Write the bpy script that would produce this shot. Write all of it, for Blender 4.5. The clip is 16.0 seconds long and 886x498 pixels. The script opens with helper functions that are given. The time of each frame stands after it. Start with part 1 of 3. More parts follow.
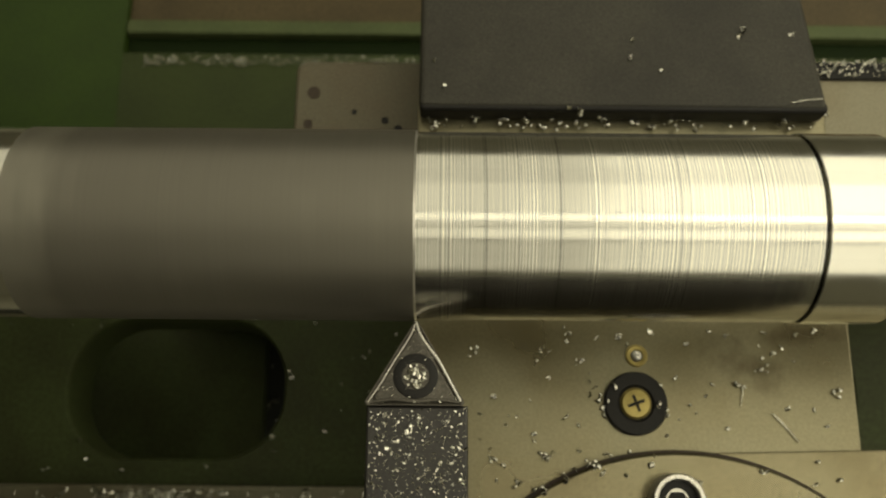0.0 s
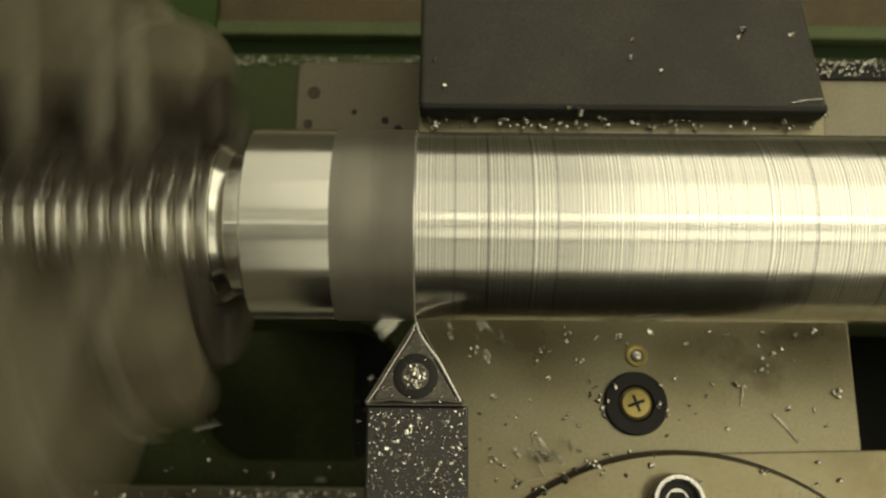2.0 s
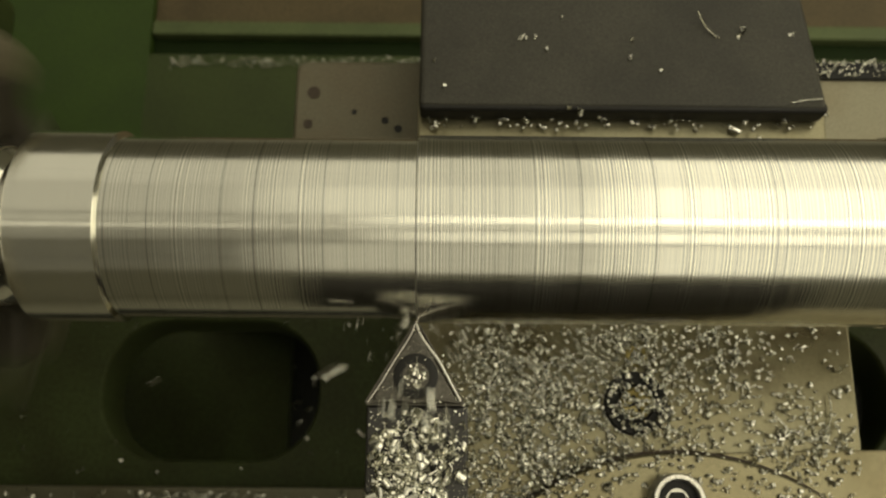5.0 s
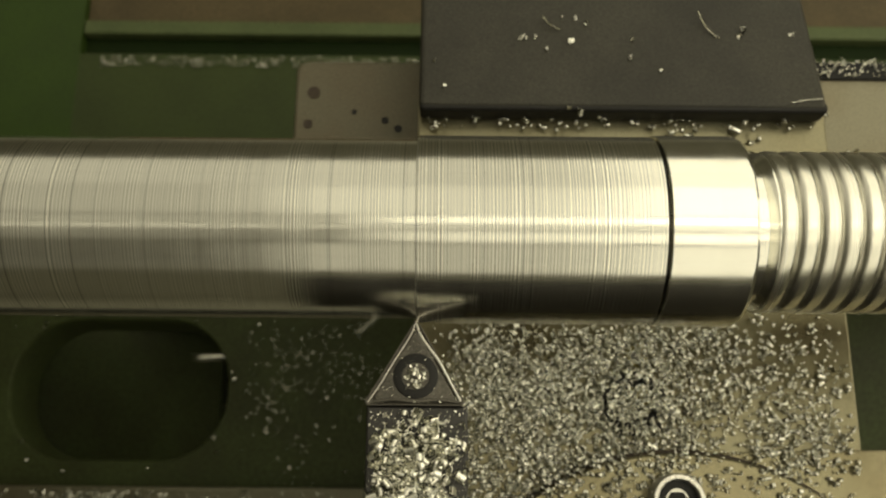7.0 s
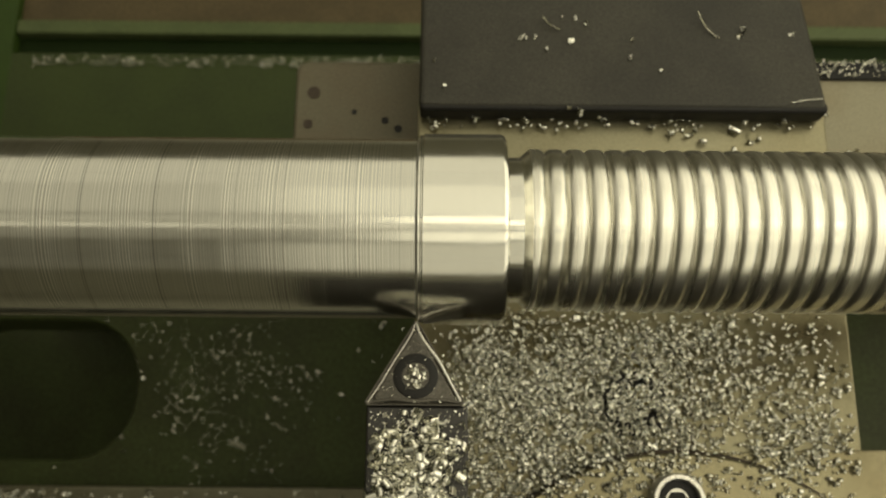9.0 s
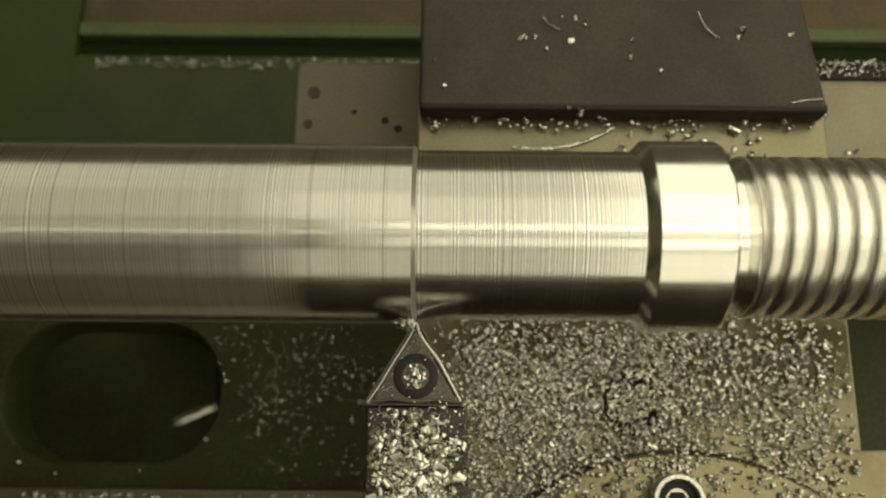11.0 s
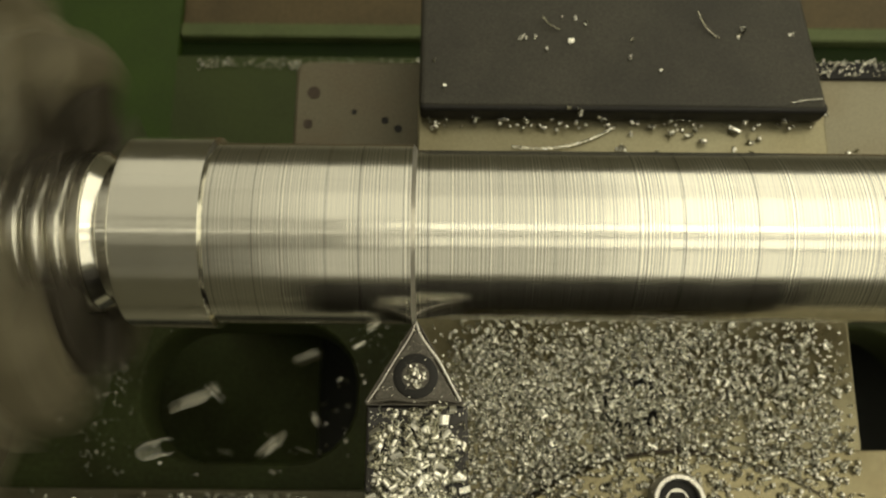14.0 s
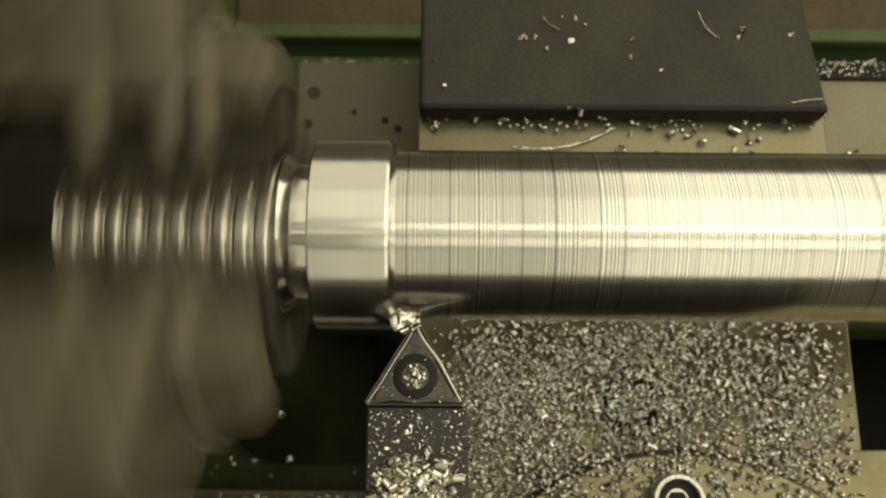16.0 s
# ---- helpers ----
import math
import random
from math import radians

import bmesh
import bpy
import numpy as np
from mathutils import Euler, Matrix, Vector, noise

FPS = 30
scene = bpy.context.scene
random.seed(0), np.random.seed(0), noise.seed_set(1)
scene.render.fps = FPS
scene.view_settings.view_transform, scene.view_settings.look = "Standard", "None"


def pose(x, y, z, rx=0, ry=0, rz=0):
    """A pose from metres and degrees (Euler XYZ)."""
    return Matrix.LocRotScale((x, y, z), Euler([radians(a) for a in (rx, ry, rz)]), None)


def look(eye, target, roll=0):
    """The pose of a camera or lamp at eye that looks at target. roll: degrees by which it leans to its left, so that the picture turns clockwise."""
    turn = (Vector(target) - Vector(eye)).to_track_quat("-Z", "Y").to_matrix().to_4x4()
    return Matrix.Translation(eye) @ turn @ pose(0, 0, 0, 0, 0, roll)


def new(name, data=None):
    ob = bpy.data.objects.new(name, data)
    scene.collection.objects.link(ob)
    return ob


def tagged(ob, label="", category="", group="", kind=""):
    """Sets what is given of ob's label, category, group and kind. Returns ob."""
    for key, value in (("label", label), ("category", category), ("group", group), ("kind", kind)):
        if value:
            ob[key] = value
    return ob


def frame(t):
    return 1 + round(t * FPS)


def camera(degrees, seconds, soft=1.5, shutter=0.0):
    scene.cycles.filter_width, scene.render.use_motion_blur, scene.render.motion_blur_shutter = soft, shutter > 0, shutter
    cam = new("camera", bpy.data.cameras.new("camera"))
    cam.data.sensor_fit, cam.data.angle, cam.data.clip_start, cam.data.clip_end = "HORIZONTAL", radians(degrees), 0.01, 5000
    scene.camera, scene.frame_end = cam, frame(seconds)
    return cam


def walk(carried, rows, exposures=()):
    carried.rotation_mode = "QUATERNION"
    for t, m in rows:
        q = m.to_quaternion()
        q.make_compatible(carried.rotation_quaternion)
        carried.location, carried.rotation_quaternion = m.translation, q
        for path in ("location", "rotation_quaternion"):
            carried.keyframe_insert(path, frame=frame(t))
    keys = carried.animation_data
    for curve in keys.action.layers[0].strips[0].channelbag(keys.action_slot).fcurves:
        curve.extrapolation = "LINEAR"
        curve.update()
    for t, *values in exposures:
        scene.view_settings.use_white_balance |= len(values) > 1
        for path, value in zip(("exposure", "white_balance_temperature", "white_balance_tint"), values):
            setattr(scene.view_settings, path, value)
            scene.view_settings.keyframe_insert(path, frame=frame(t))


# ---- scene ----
MM = 0.001
ROLL = 0.5
cam = camera(53.0, 16.0, soft=2.0, shutter=0.35)
cam.data.dof.use_dof, cam.data.dof.focus_distance, cam.data.dof.aperture_fstop = True, 0.166, 31.0
EYE = Vector((0.0, -0.050, 0.169))
cam_pose = look(EYE, EYE + Vector((0, math.sin(radians(15)), -math.cos(radians(15)))), ROLL)
walk(cam, [(0.0, cam_pose), (16.0, cam_pose)], [(0.0, 0.16, 6500, 10), (4.0, 0.16, 6500, 10), (8.0, 0.24, 6500, 10), (16.0, 0.24, 6500, 10)])

# ---- world and lamps ----
world = bpy.data.worlds.new("workshop_air")
scene.world = world
world.use_nodes = True
world.node_tree.nodes["Background"].inputs[0].default_value = (0.85, 0.85, 0.62, 1)
world.node_tree.nodes["Background"].inputs[1].default_value = 0.05


def area_lamp(name, eye, target, sx, sy, watts, colour):
    d = bpy.data.lights.new(name, "AREA")
    d.shape, d.size, d.size_y, d.energy, d.color = "RECTANGLE", sx, sy, watts, colour
    ob = new(name, d)
    ob.matrix_world = look(eye, target)
    return ob


WARM = (1.0, 0.935, 0.70)


def lamp_row(name, y0, z0, y1, z1, bands):
    """A row of area lamps between two lines that run along the lathe: (x0, x1, radiance) each."""
    length = math.hypot(y1 - y0, z1 - z0)
    for x0, x1, radiance in bands:
        eye = ((x0 + x1) / 2, (y0 + y1) / 2, (z0 + z1) / 2)
        normal = Vector((0, -(z1 - z0), y1 - y0)).normalized()
        if normal.z > 0:
            normal = -normal
        area_lamp(name, eye, Vector(eye) + normal, x1 - x0, length, radiance * math.pi * (x1 - x0) * length, WARM)


# unseen panels added on an arc to shape the shaft's reflections, bright over the spindle and towards the tailstock, dim
# over the operator
SIDE = [(-1.6, -0.25, 0.42), (-0.25, 0.25, 0.84), (0.25, 1.5, 1.75)]
lamp_row("fill_panel_rear", 0.70, 0.90, 1.33, 0.28, [(-1.6, -0.25, 0.48), (-0.25, 0.25, 0.62), (0.25, 1.5, 1.2)])
lamp_row("ceiling_lamp_top", 0.02, 1.32, 0.69, 0.905, [(a, b, r * 0.92) for a, b, r in SIDE])
lamp_row("ceiling_lamp_tube", -0.02, 1.32, -0.20, 1.26, [(-1.6, -0.1, 0.38), (-0.1, 0.3, 1.7), (0.3, 1.5, 2.9)])
lamp_row("ceiling_lamp_tube", -0.25, 1.23, -0.33, 1.19, [(-1.2, 0.25, 0.9), (0.25, 1.5, 1.35)])
lamp_row("ceiling_lamp_tube", -0.38, 1.16, -0.60, 1.02, [(-1.6, -0.1, 0.16), (-0.1, 0.25, 1.0), (0.25, 1.5, 1.6)])
lamp_row("fill_panel_aisle", -0.64, 0.98, -1.2, 0.46, [(-1.6, -0.25, 0.06), (-0.25, 0.25, 0.46), (0.25, 1.5, 1.0)])
# tall fill lamp added at the tailstock end to brighten faces turned towards it
area_lamp("side_fill_lamp", (1.7, 0.1, 0.62), (0.1, 0.0, 0.0), 1.1, 0.9, 1.5 * math.pi * 1.1 * 0.9, WARM)


# ---- materials ----
def mat(name, colour, rough=0.5, metal=0.0, var=0.25, scale=60.0, fine=900.0, bump=0.1, dirt=None, dirt_amount=0.5, shine=0.5):
    """A surface with large stains, fine grain and relief; scales are per metre."""
    m = bpy.data.materials.new(name)
    m.use_nodes = True
    nt = m.node_tree
    b = nt.nodes["Principled BSDF"]
    tc = nt.nodes.new("ShaderNodeTexCoord")
    n1 = nt.nodes.new("ShaderNodeTexNoise")
    n2 = nt.nodes.new("ShaderNodeTexNoise")
    n1.inputs["Scale"].default_value, n1.inputs["Detail"].default_value = scale, 6
    n2.inputs["Scale"].default_value, n2.inputs["Detail"].default_value = fine, 3
    for n in (n1, n2):
        nt.links.new(tc.outputs["Object"], n.inputs["Vector"])
    ramp = nt.nodes.new("ShaderNodeValToRGB")
    d = dirt or tuple(c * (1 - var * 1.6) for c in colour)
    ramp.color_ramp.elements[0].position, ramp.color_ramp.elements[1].position = 0.32, 0.62
    ramp.color_ramp.elements[0].color = (*[c * dirt_amount + k * (1 - dirt_amount) for c, k in zip(d, colour)], 1)
    ramp.color_ramp.elements[1].color = (*colour, 1)
    nt.links.new(n1.outputs["Fac"], ramp.inputs["Fac"])
    mix = nt.nodes.new("ShaderNodeMix")
    mix.data_type, mix.blend_type = "RGBA", "MULTIPLY"
    mix.inputs[0].default_value = 1.0
    r2 = nt.nodes.new("ShaderNodeMapRange")
    r2.inputs["From Min"].default_value, r2.inputs["From Max"].default_value = 0.3, 0.7
    r2.inputs["To Min"].default_value, r2.inputs["To Max"].default_value = 1 - var, 1 + var * 0.4
    nt.links.new(n2.outputs["Fac"], r2.inputs["Value"])
    nt.links.new(ramp.outputs["Color"], mix.inputs[6])
    nt.links.new(r2.outputs["Result"], mix.inputs[7])
    nt.links.new(mix.outputs[2], b.inputs["Base Color"])
    r3 = nt.nodes.new("ShaderNodeMapRange")
    r3.inputs["To Min"].default_value, r3.inputs["To Max"].default_value = max(0.03, rough - 0.15), min(1, rough + 0.15)
    nt.links.new(n1.outputs["Fac"], r3.inputs["Value"])
    nt.links.new(r3.outputs["Result"], b.inputs["Roughness"])
    b.inputs["Metallic"].default_value = metal
    b.inputs["Specular IOR Level"].default_value = shine
    if bump:
        bp = nt.nodes.new("ShaderNodeBump")
        bp.inputs["Strength"].default_value, bp.inputs["Distance"].default_value = bump, 0.0004
        nt.links.new(n2.outputs["Fac"], bp.inputs["Height"])
        nt.links.new(bp.outputs["Normal"], b.inputs["Normal"])
    return m


def turned(name, colour, rough, feed, depth, metal=1.0, scores=1.0, fine=0.25):
    """Turned metal: even feed ridges that run round the axis (feed in metres), stronger in some stretches, with fine scratches and single deeper scores."""
    m = bpy.data.materials.new(name)
    m.use_nodes = True
    nt = m.node_tree
    b = nt.nodes["Principled BSDF"]
    tc = nt.nodes.new("ShaderNodeTexCoord")
    sx = nt.nodes.new("ShaderNodeSeparateXYZ")
    nt.links.new(tc.outputs["Object"], sx.inputs[0])

    def rings(scale, detail):
        n = nt.nodes.new("ShaderNodeTexNoise")
        n.noise_dimensions = "1D"
        n.inputs["Scale"].default_value, n.inputs["Detail"].default_value = scale, detail
        nt.links.new(sx.outputs["X"], n.inputs["W"])
        return n.outputs["Fac"]

    def calc(op, a, c=None, d=None):
        n = nt.nodes.new("ShaderNodeMath")
        n.operation = op
        for k, v in enumerate((a, c, d)):
            if v is None:
                continue
            if isinstance(v, (int, float)):
                n.inputs[k].default_value = v
            else:
                nt.links.new(v, n.inputs[k])
        return n.outputs[0]

    def ranged(v, f0, f1, t0, t1):
        n = nt.nodes.new("ShaderNodeMapRange")
        for k, q in (("From Min", f0), ("From Max", f1), ("To Min", t0), ("To Max", t1)):
            n.inputs[k].default_value = q
        nt.links.new(v, n.inputs["Value"])
        return n.outputs["Result"]

    stretch = rings(140, 2)
    drift = calc("MULTIPLY", rings(260, 2), 13.0)
    wave = calc("SINE", calc("MULTIPLY_ADD", sx.outputs["X"], 2 * math.pi / feed, drift))
    ridges = calc("MULTIPLY", calc("MULTIPLY", wave, ranged(stretch, 0.38, 0.62, 0.06, 0.55)), ranged(rings(800, 1), 0.35, 0.6, 0.3, 1.0))
    scratch = rings(2.6 / feed, 2)
    height = calc("MULTIPLY_ADD", scratch, fine, ridges)
    # single deeper scores where a slow curve crosses a level
    gap = calc("ABSOLUTE", calc("SUBTRACT", rings(230, 2), 0.465))
    score = ranged(gap, 0.0015, 0.006, 1.0, 0.0)
    bp = nt.nodes.new("ShaderNodeBump")
    bp.inputs["Strength"].default_value, bp.inputs["Distance"].default_value = 1.0, depth
    nt.links.new(height, bp.inputs["Height"])
    nt.links.new(bp.outputs["Normal"], b.inputs["Normal"])
    mix = nt.nodes.new("ShaderNodeMix")
    mix.data_type, mix.blend_type = "RGBA", "MULTIPLY"
    mix.inputs[0].default_value = 1.0
    mix.inputs[6].default_value = (*colour, 1)
    # the ridges' light and dark flanks, and the scores' shade, put into the colour
    ridge_tone = calc("MULTIPLY_ADD", ridges, 0.75 * scores, 1.0 - 0.10 * scores)
    tone = calc("MULTIPLY", calc("MULTIPLY", ranged(score, 0.0, 1.0, 1.0, 1.0 - 0.6 * scores), ranged(scratch, 0.36, 0.56, 1.0 - 0.15 * scores, 1.0)), ridge_tone)
    nt.links.new(tone, mix.inputs[7])
    nt.links.new(mix.outputs[2], b.inputs["Base Color"])
    nt.links.new(ranged(stretch, 0.35, 0.65, rough - 0.02, rough + 0.03), b.inputs["Roughness"])
    b.inputs["Metallic"].default_value = metal
    return m


STEEL = (0.80, 0.785, 0.705)
M_TURN = turned("turned_steel", STEEL, 0.18, 0.00062, 0.000011)
M_FINE = turned("finely_turned_steel", STEEL, 0.19, 0.00056, 0.000008, scores=0.7)
M_SMOOTH = turned("smooth_turned_steel", STEEL, 0.16, 0.0011, 0.0000010, scores=0.03)
M_ROUGH = turned("rough_grey_skin", (0.18, 0.169, 0.138), 0.40, 0.0011, 0.000002, metal=0.75, scores=0.06)
M_THREAD = turned("threaded_steel", (0.76, 0.74, 0.65), 0.27, 0.0008, 0.000002, scores=0.15)


def rubbed_bright(m, x0, x1, colour, amount):
    """Grey skin rubbed bright in patches, fading out along the axis from x0 to x1."""
    nt = m.node_tree
    b = nt.nodes["Principled BSDF"]
    old = b.inputs["Base Color"].links[0].from_socket
    tc = nt.nodes.new("ShaderNodeTexCoord")
    sx = nt.nodes.new("ShaderNodeSeparateXYZ")
    no = nt.nodes.new("ShaderNodeTexNoise")
    no.inputs["Scale"].default_value, no.inputs["Detail"].default_value = 160, 4
    fade = nt.nodes.new("ShaderNodeMapRange")
    fade.inputs["From Min"].default_value, fade.inputs["From Max"].default_value = x0 * MM, x1 * MM
    fade.inputs["To Min"].default_value, fade.inputs["To Max"].default_value = 0.28, -0.08
    add = nt.nodes.new("ShaderNodeMath")
    add.operation = "ADD"
    patch = nt.nodes.new("ShaderNodeMapRange")
    patch.inputs["From Min"].default_value, patch.inputs["From Max"].default_value = 0.56, 0.72
    patch.inputs["To Max"].default_value = amount
    mx = nt.nodes.new("ShaderNodeMix")
    mx.data_type = "RGBA"
    mx.inputs[7].default_value = (*colour, 1)
    nt.links.new(tc.outputs["Object"], sx.inputs[0])
    nt.links.new(tc.outputs["Object"], no.inputs["Vector"])
    nt.links.new(sx.outputs["X"], fade.inputs["Value"])
    nt.links.new(no.outputs["Fac"], add.inputs[0])
    nt.links.new(fade.outputs["Result"], add.inputs[1])
    nt.links.new(add.outputs[0], patch.inputs["Value"])
    nt.links.new(patch.outputs["Result"], mx.inputs[0])
    nt.links.new(old, mx.inputs[6])
    nt.links.new(mx.outputs[2], b.inputs["Base Color"])


M_SKIN = M_ROUGH.copy()
rubbed_bright(M_ROUGH, 16, 34, (0.50, 0.48, 0.39), 0.25)
M_JAW = mat("jaw_steel", (0.085, 0.075, 0.056), 0.45, 0.7, 0.25, 80, 700, 0.05)
# lighter copy of the jaw steel, with the upper step's highlights in its colour
M_JAWTOP = mat("lit_jaw_steel", (0.20, 0.178, 0.115), 0.5, 0.5, 0.3, 60, 500, 0.05)
M_TOOTH = mat("ground_tooth_steel", (0.42, 0.39, 0.29), 0.38, 0.8, 0.2, 60, 500, 0.05)
M_CHUCK = mat("chuck_steel", (0.10, 0.09, 0.056), 0.45, 0.7, 0.25, 60, 700, 0.05)
M_GREEN = mat("green_machine_paint", (0.047, 0.064, 0.019), 0.5, 0.0, 0.2, 30, 500, 0.06, shine=0.2)
M_FOOT = mat("clean_green_paint", (0.041, 0.072, 0.013), 0.5, 0.0, 0.2, 30, 500, 0.06, shine=0.2)
M_DGREEN = mat("recess_shade_green", (0.011, 0.021, 0.004), 0.6, 0.0, 0.25, 40, 500, 0.06, shine=0.1)
# darker than the other green: shade over the deck is put into the colour
M_DECK = mat("shaded_deck_green", (0.045, 0.057, 0.020), 0.5, 0.0, 0.3, 30, 500, 0.06, (0.028, 0.028, 0.013), 0.6, 0.15)
M_LGREEN = mat("light_green_paint", (0.10, 0.125, 0.052), 0.5, 0.0, 0.2, 40, 500, 0.06, shine=0.2)
M_BROWN = mat("oily_tray", (0.11, 0.085, 0.045), 0.55, 0.1, 0.3, 40, 500, 0.06, shine=0.2)
M_SLIDE = mat("ground_cast_iron", (0.235, 0.217, 0.138), 0.31, 0.75, 0.14, 28, 1200, 0.05, (0.165, 0.14, 0.075), 0.75)
M_FRONT = mat("polished_cast_iron", (0.19, 0.172, 0.106), 0.23, 0.85, 0.12, 35, 1200, 0.04, (0.13, 0.11, 0.06), 0.75)


def add_stain(m, centre, size, turn, colour):
    """A rust smear of ragged outline laid over a material."""
    nt = m.node_tree
    b = nt.nodes["Principled BSDF"]
    tc = nt.nodes.new("ShaderNodeTexCoord")
    mp = nt.nodes.new("ShaderNodeMapping")
    mp.vector_type = "TEXTURE"
    mp.inputs["Location"].default_value = [c * MM for c in centre]
    mp.inputs["Rotation"].default_value = (0, 0, radians(turn))
    mp.inputs["Scale"].default_value = [c * MM for c in size]
    nt.links.new(tc.outputs["Object"], mp.inputs["Vector"])
    ln = nt.nodes.new("ShaderNodeVectorMath")
    ln.operation = "LENGTH"
    nt.links.new(mp.outputs["Vector"], ln.inputs[0])
    no = nt.nodes.new("ShaderNodeTexNoise")
    no.inputs["Scale"].default_value, no.inputs["Detail"].default_value = 180, 6
    nt.links.new(tc.outputs["Object"], no.inputs["Vector"])
    su = nt.nodes.new("ShaderNodeMath")
    su.operation = "MULTIPLY_ADD"
    su.inputs[1].default_value = 2.2
    nt.links.new(no.outputs["Fac"], su.inputs[0])
    nt.links.new(ln.outputs["Value"], su.inputs[2])
    mr = nt.nodes.new("ShaderNodeMapRange")
    mr.inputs["From Min"].default_value, mr.inputs["From Max"].default_value = 1.2, 2.2
    mr.inputs["To Min"].default_value, mr.inputs["To Max"].default_value = 0.75, 0.0
    nt.links.new(su.outputs[0], mr.inputs["Value"])
    old = b.inputs["Base Color"].links[0].from_socket
    mx = nt.nodes.new("ShaderNodeMix")
    mx.data_type = "RGBA"
    mx.inputs[7].default_value = (*colour, 1)
    nt.links.new(old, mx.inputs[6])
    nt.links.new(mr.outputs["Result"], mx.inputs[0])
    nt.links.new(mx.outputs[2], b.inputs["Base Color"])


add_stain(M_SLIDE, (80.5, -17.5, -70), (13, 5.5, 20), -16, (0.085, 0.068, 0.038))
add_stain(M_SLIDE, (98, -9, -70), (14, 3, 20), 5, (0.11, 0.09, 0.05))
# same metal as the saddle; the wing's shade is put into this darker colour
M_WING = mat("shaded_cast_iron", (0.135, 0.122, 0.078), 0.5, 0.3, 0.18, 45, 1200, 0.06, (0.115, 0.09, 0.052), 0.7)
M_SADDLE = mat("machined_cast_iron", (0.235, 0.216, 0.145), 0.45, 0.4, 0.16, 40, 1200, 0.05, (0.17, 0.14, 0.08), 0.7)
M_WAY = mat("worn_bed_way", (0.14, 0.132, 0.085), 0.4, 0.4, 0.2, 40, 900, 0.06, (0.12, 0.10, 0.06), 0.6)
M_RUBBER = mat("black_rubber", (0.053, 0.050, 0.038), 0.55, 0.0, 0.35, 38, 1500, 0.2, (0.030, 0.028, 0.021), 0.9, 0.3)
M_SHANK = mat("black_oxide_steel", (0.045, 0.042, 0.038), 0.42, 0.3, 0.3, 150, 1800, 0.15)
M_INSERT = mat("carbide", (0.115, 0.105, 0.085), 0.36, 0.5, 0.4, 250, 2500, 0.15)
M_BLACK = mat("black_plastic", (0.016, 0.015, 0.013), 0.5, 0.0, 0.2, 150, 1500, 0.1, shine=0.25)
M_BRASS = mat("brass", (0.40, 0.325, 0.115), 0.38, 0.8, 0.2, 300, 2500, 0.08)
M_CAP = mat("bright_steel", (0.62, 0.60, 0.54), 0.3, 0.8, 0.15, 300, 2500, 0.05)
M_CHIP = mat("bright_swarf", (0.78, 0.77, 0.68), 0.24, 1.0, 0.15, 400, 2500, 0.0)
M_DARK = mat("shaded_sump", (0.012, 0.014, 0.008), 0.6, 0.0, 0.3, 20, 300, 0.1)
M_STAIN = mat("rust_stain", (0.050, 0.033, 0.017), 0.6, 0.1, 0.3, 120, 900, 0.1)
M_WALL = mat("workshop_wall", (0.45, 0.44, 0.36), 0.8, 0.0, 0.1, 3, 60, 0.05)


# ---- building helpers ----
def mesh_ob(name, bm, material, parent=None, smooth=False):
    me = bpy.data.meshes.new(name)
    bmesh.ops.recalc_face_normals(bm, faces=bm.faces)
    bm.to_mesh(me)
    bm.free()
    me.materials.append(material)
    if smooth:
        me.shade_smooth()
        me.set_sharp_from_angle(angle=radians(32))
    ob = new(name, me)
    ob.parent = parent
    return ob


def part(name, bm, material, parent, label="", smooth=False):
    ob = mesh_ob(name, bm, material, parent, smooth)
    if label:
        ob["label"] = label
    return ob


def thing(name, label, category, group="", kind="", at=(0, 0, 0)):
    ob = new(name)
    ob.location = at
    ob.empty_display_size = 0.01
    return tagged(ob, label, category, group, kind)


def box(x0, x1, y0, y1, z0, z1, bevel=0.0, segs=2):
    bm = bmesh.new()
    bmesh.ops.create_cube(bm, size=1)
    for v in bm.verts:
        v.co = Vector(((x0 + x1) / 2 + v.co.x * (x1 - x0), (y0 + y1) / 2 + v.co.y * (y1 - y0), (z0 + z1) / 2 + v.co.z * (z1 - z0))) * MM
    if bevel:
        bmesh.ops.bevel(bm, geom=bm.edges[:], offset=bevel * MM, segments=segs, profile=0.5, affect="EDGES")
    return bm


def lathe_x(profile, segs=128, close=True):
    """A body turned round the x axis from (u, r) pairs in millimetres."""
    bm = bmesh.new()
    rings = []
    for u, r in profile:
        rings.append([bm.verts.new((u * MM, r * MM * math.sin(2 * math.pi * k / segs), r * MM * math.cos(2 * math.pi * k / segs))) for k in range(segs)])
    for a, b in zip(rings, rings[1:]):
        for k in range(segs):
            bm.faces.new((a[k], a[(k + 1) % segs], b[(k + 1) % segs], b[k]))
    if close:
        bm.faces.new(rings[0])
        bm.faces.new(list(reversed(rings[-1])))
    return bm


def disc_z(x, y, profile, segs=64):
    """A body turned round a vertical axis at (x, y), from (r, z) pairs in millimetres."""
    bm = bmesh.new()
    rings = []
    for r, z in profile:
        rings.append([bm.verts.new(((x + r * math.cos(2 * math.pi * k / segs)) * MM, (y + r * math.sin(2 * math.pi * k / segs)) * MM, z * MM)) for k in range(segs)])
    for a, b in zip(rings, rings[1:]):
        for k in range(segs):
            bm.faces.new((a[k], a[(k + 1) % segs], b[(k + 1) % segs], b[k]))
    bm.faces.new(rings[0])
    bm.faces.new(rings[-1])
    return bm


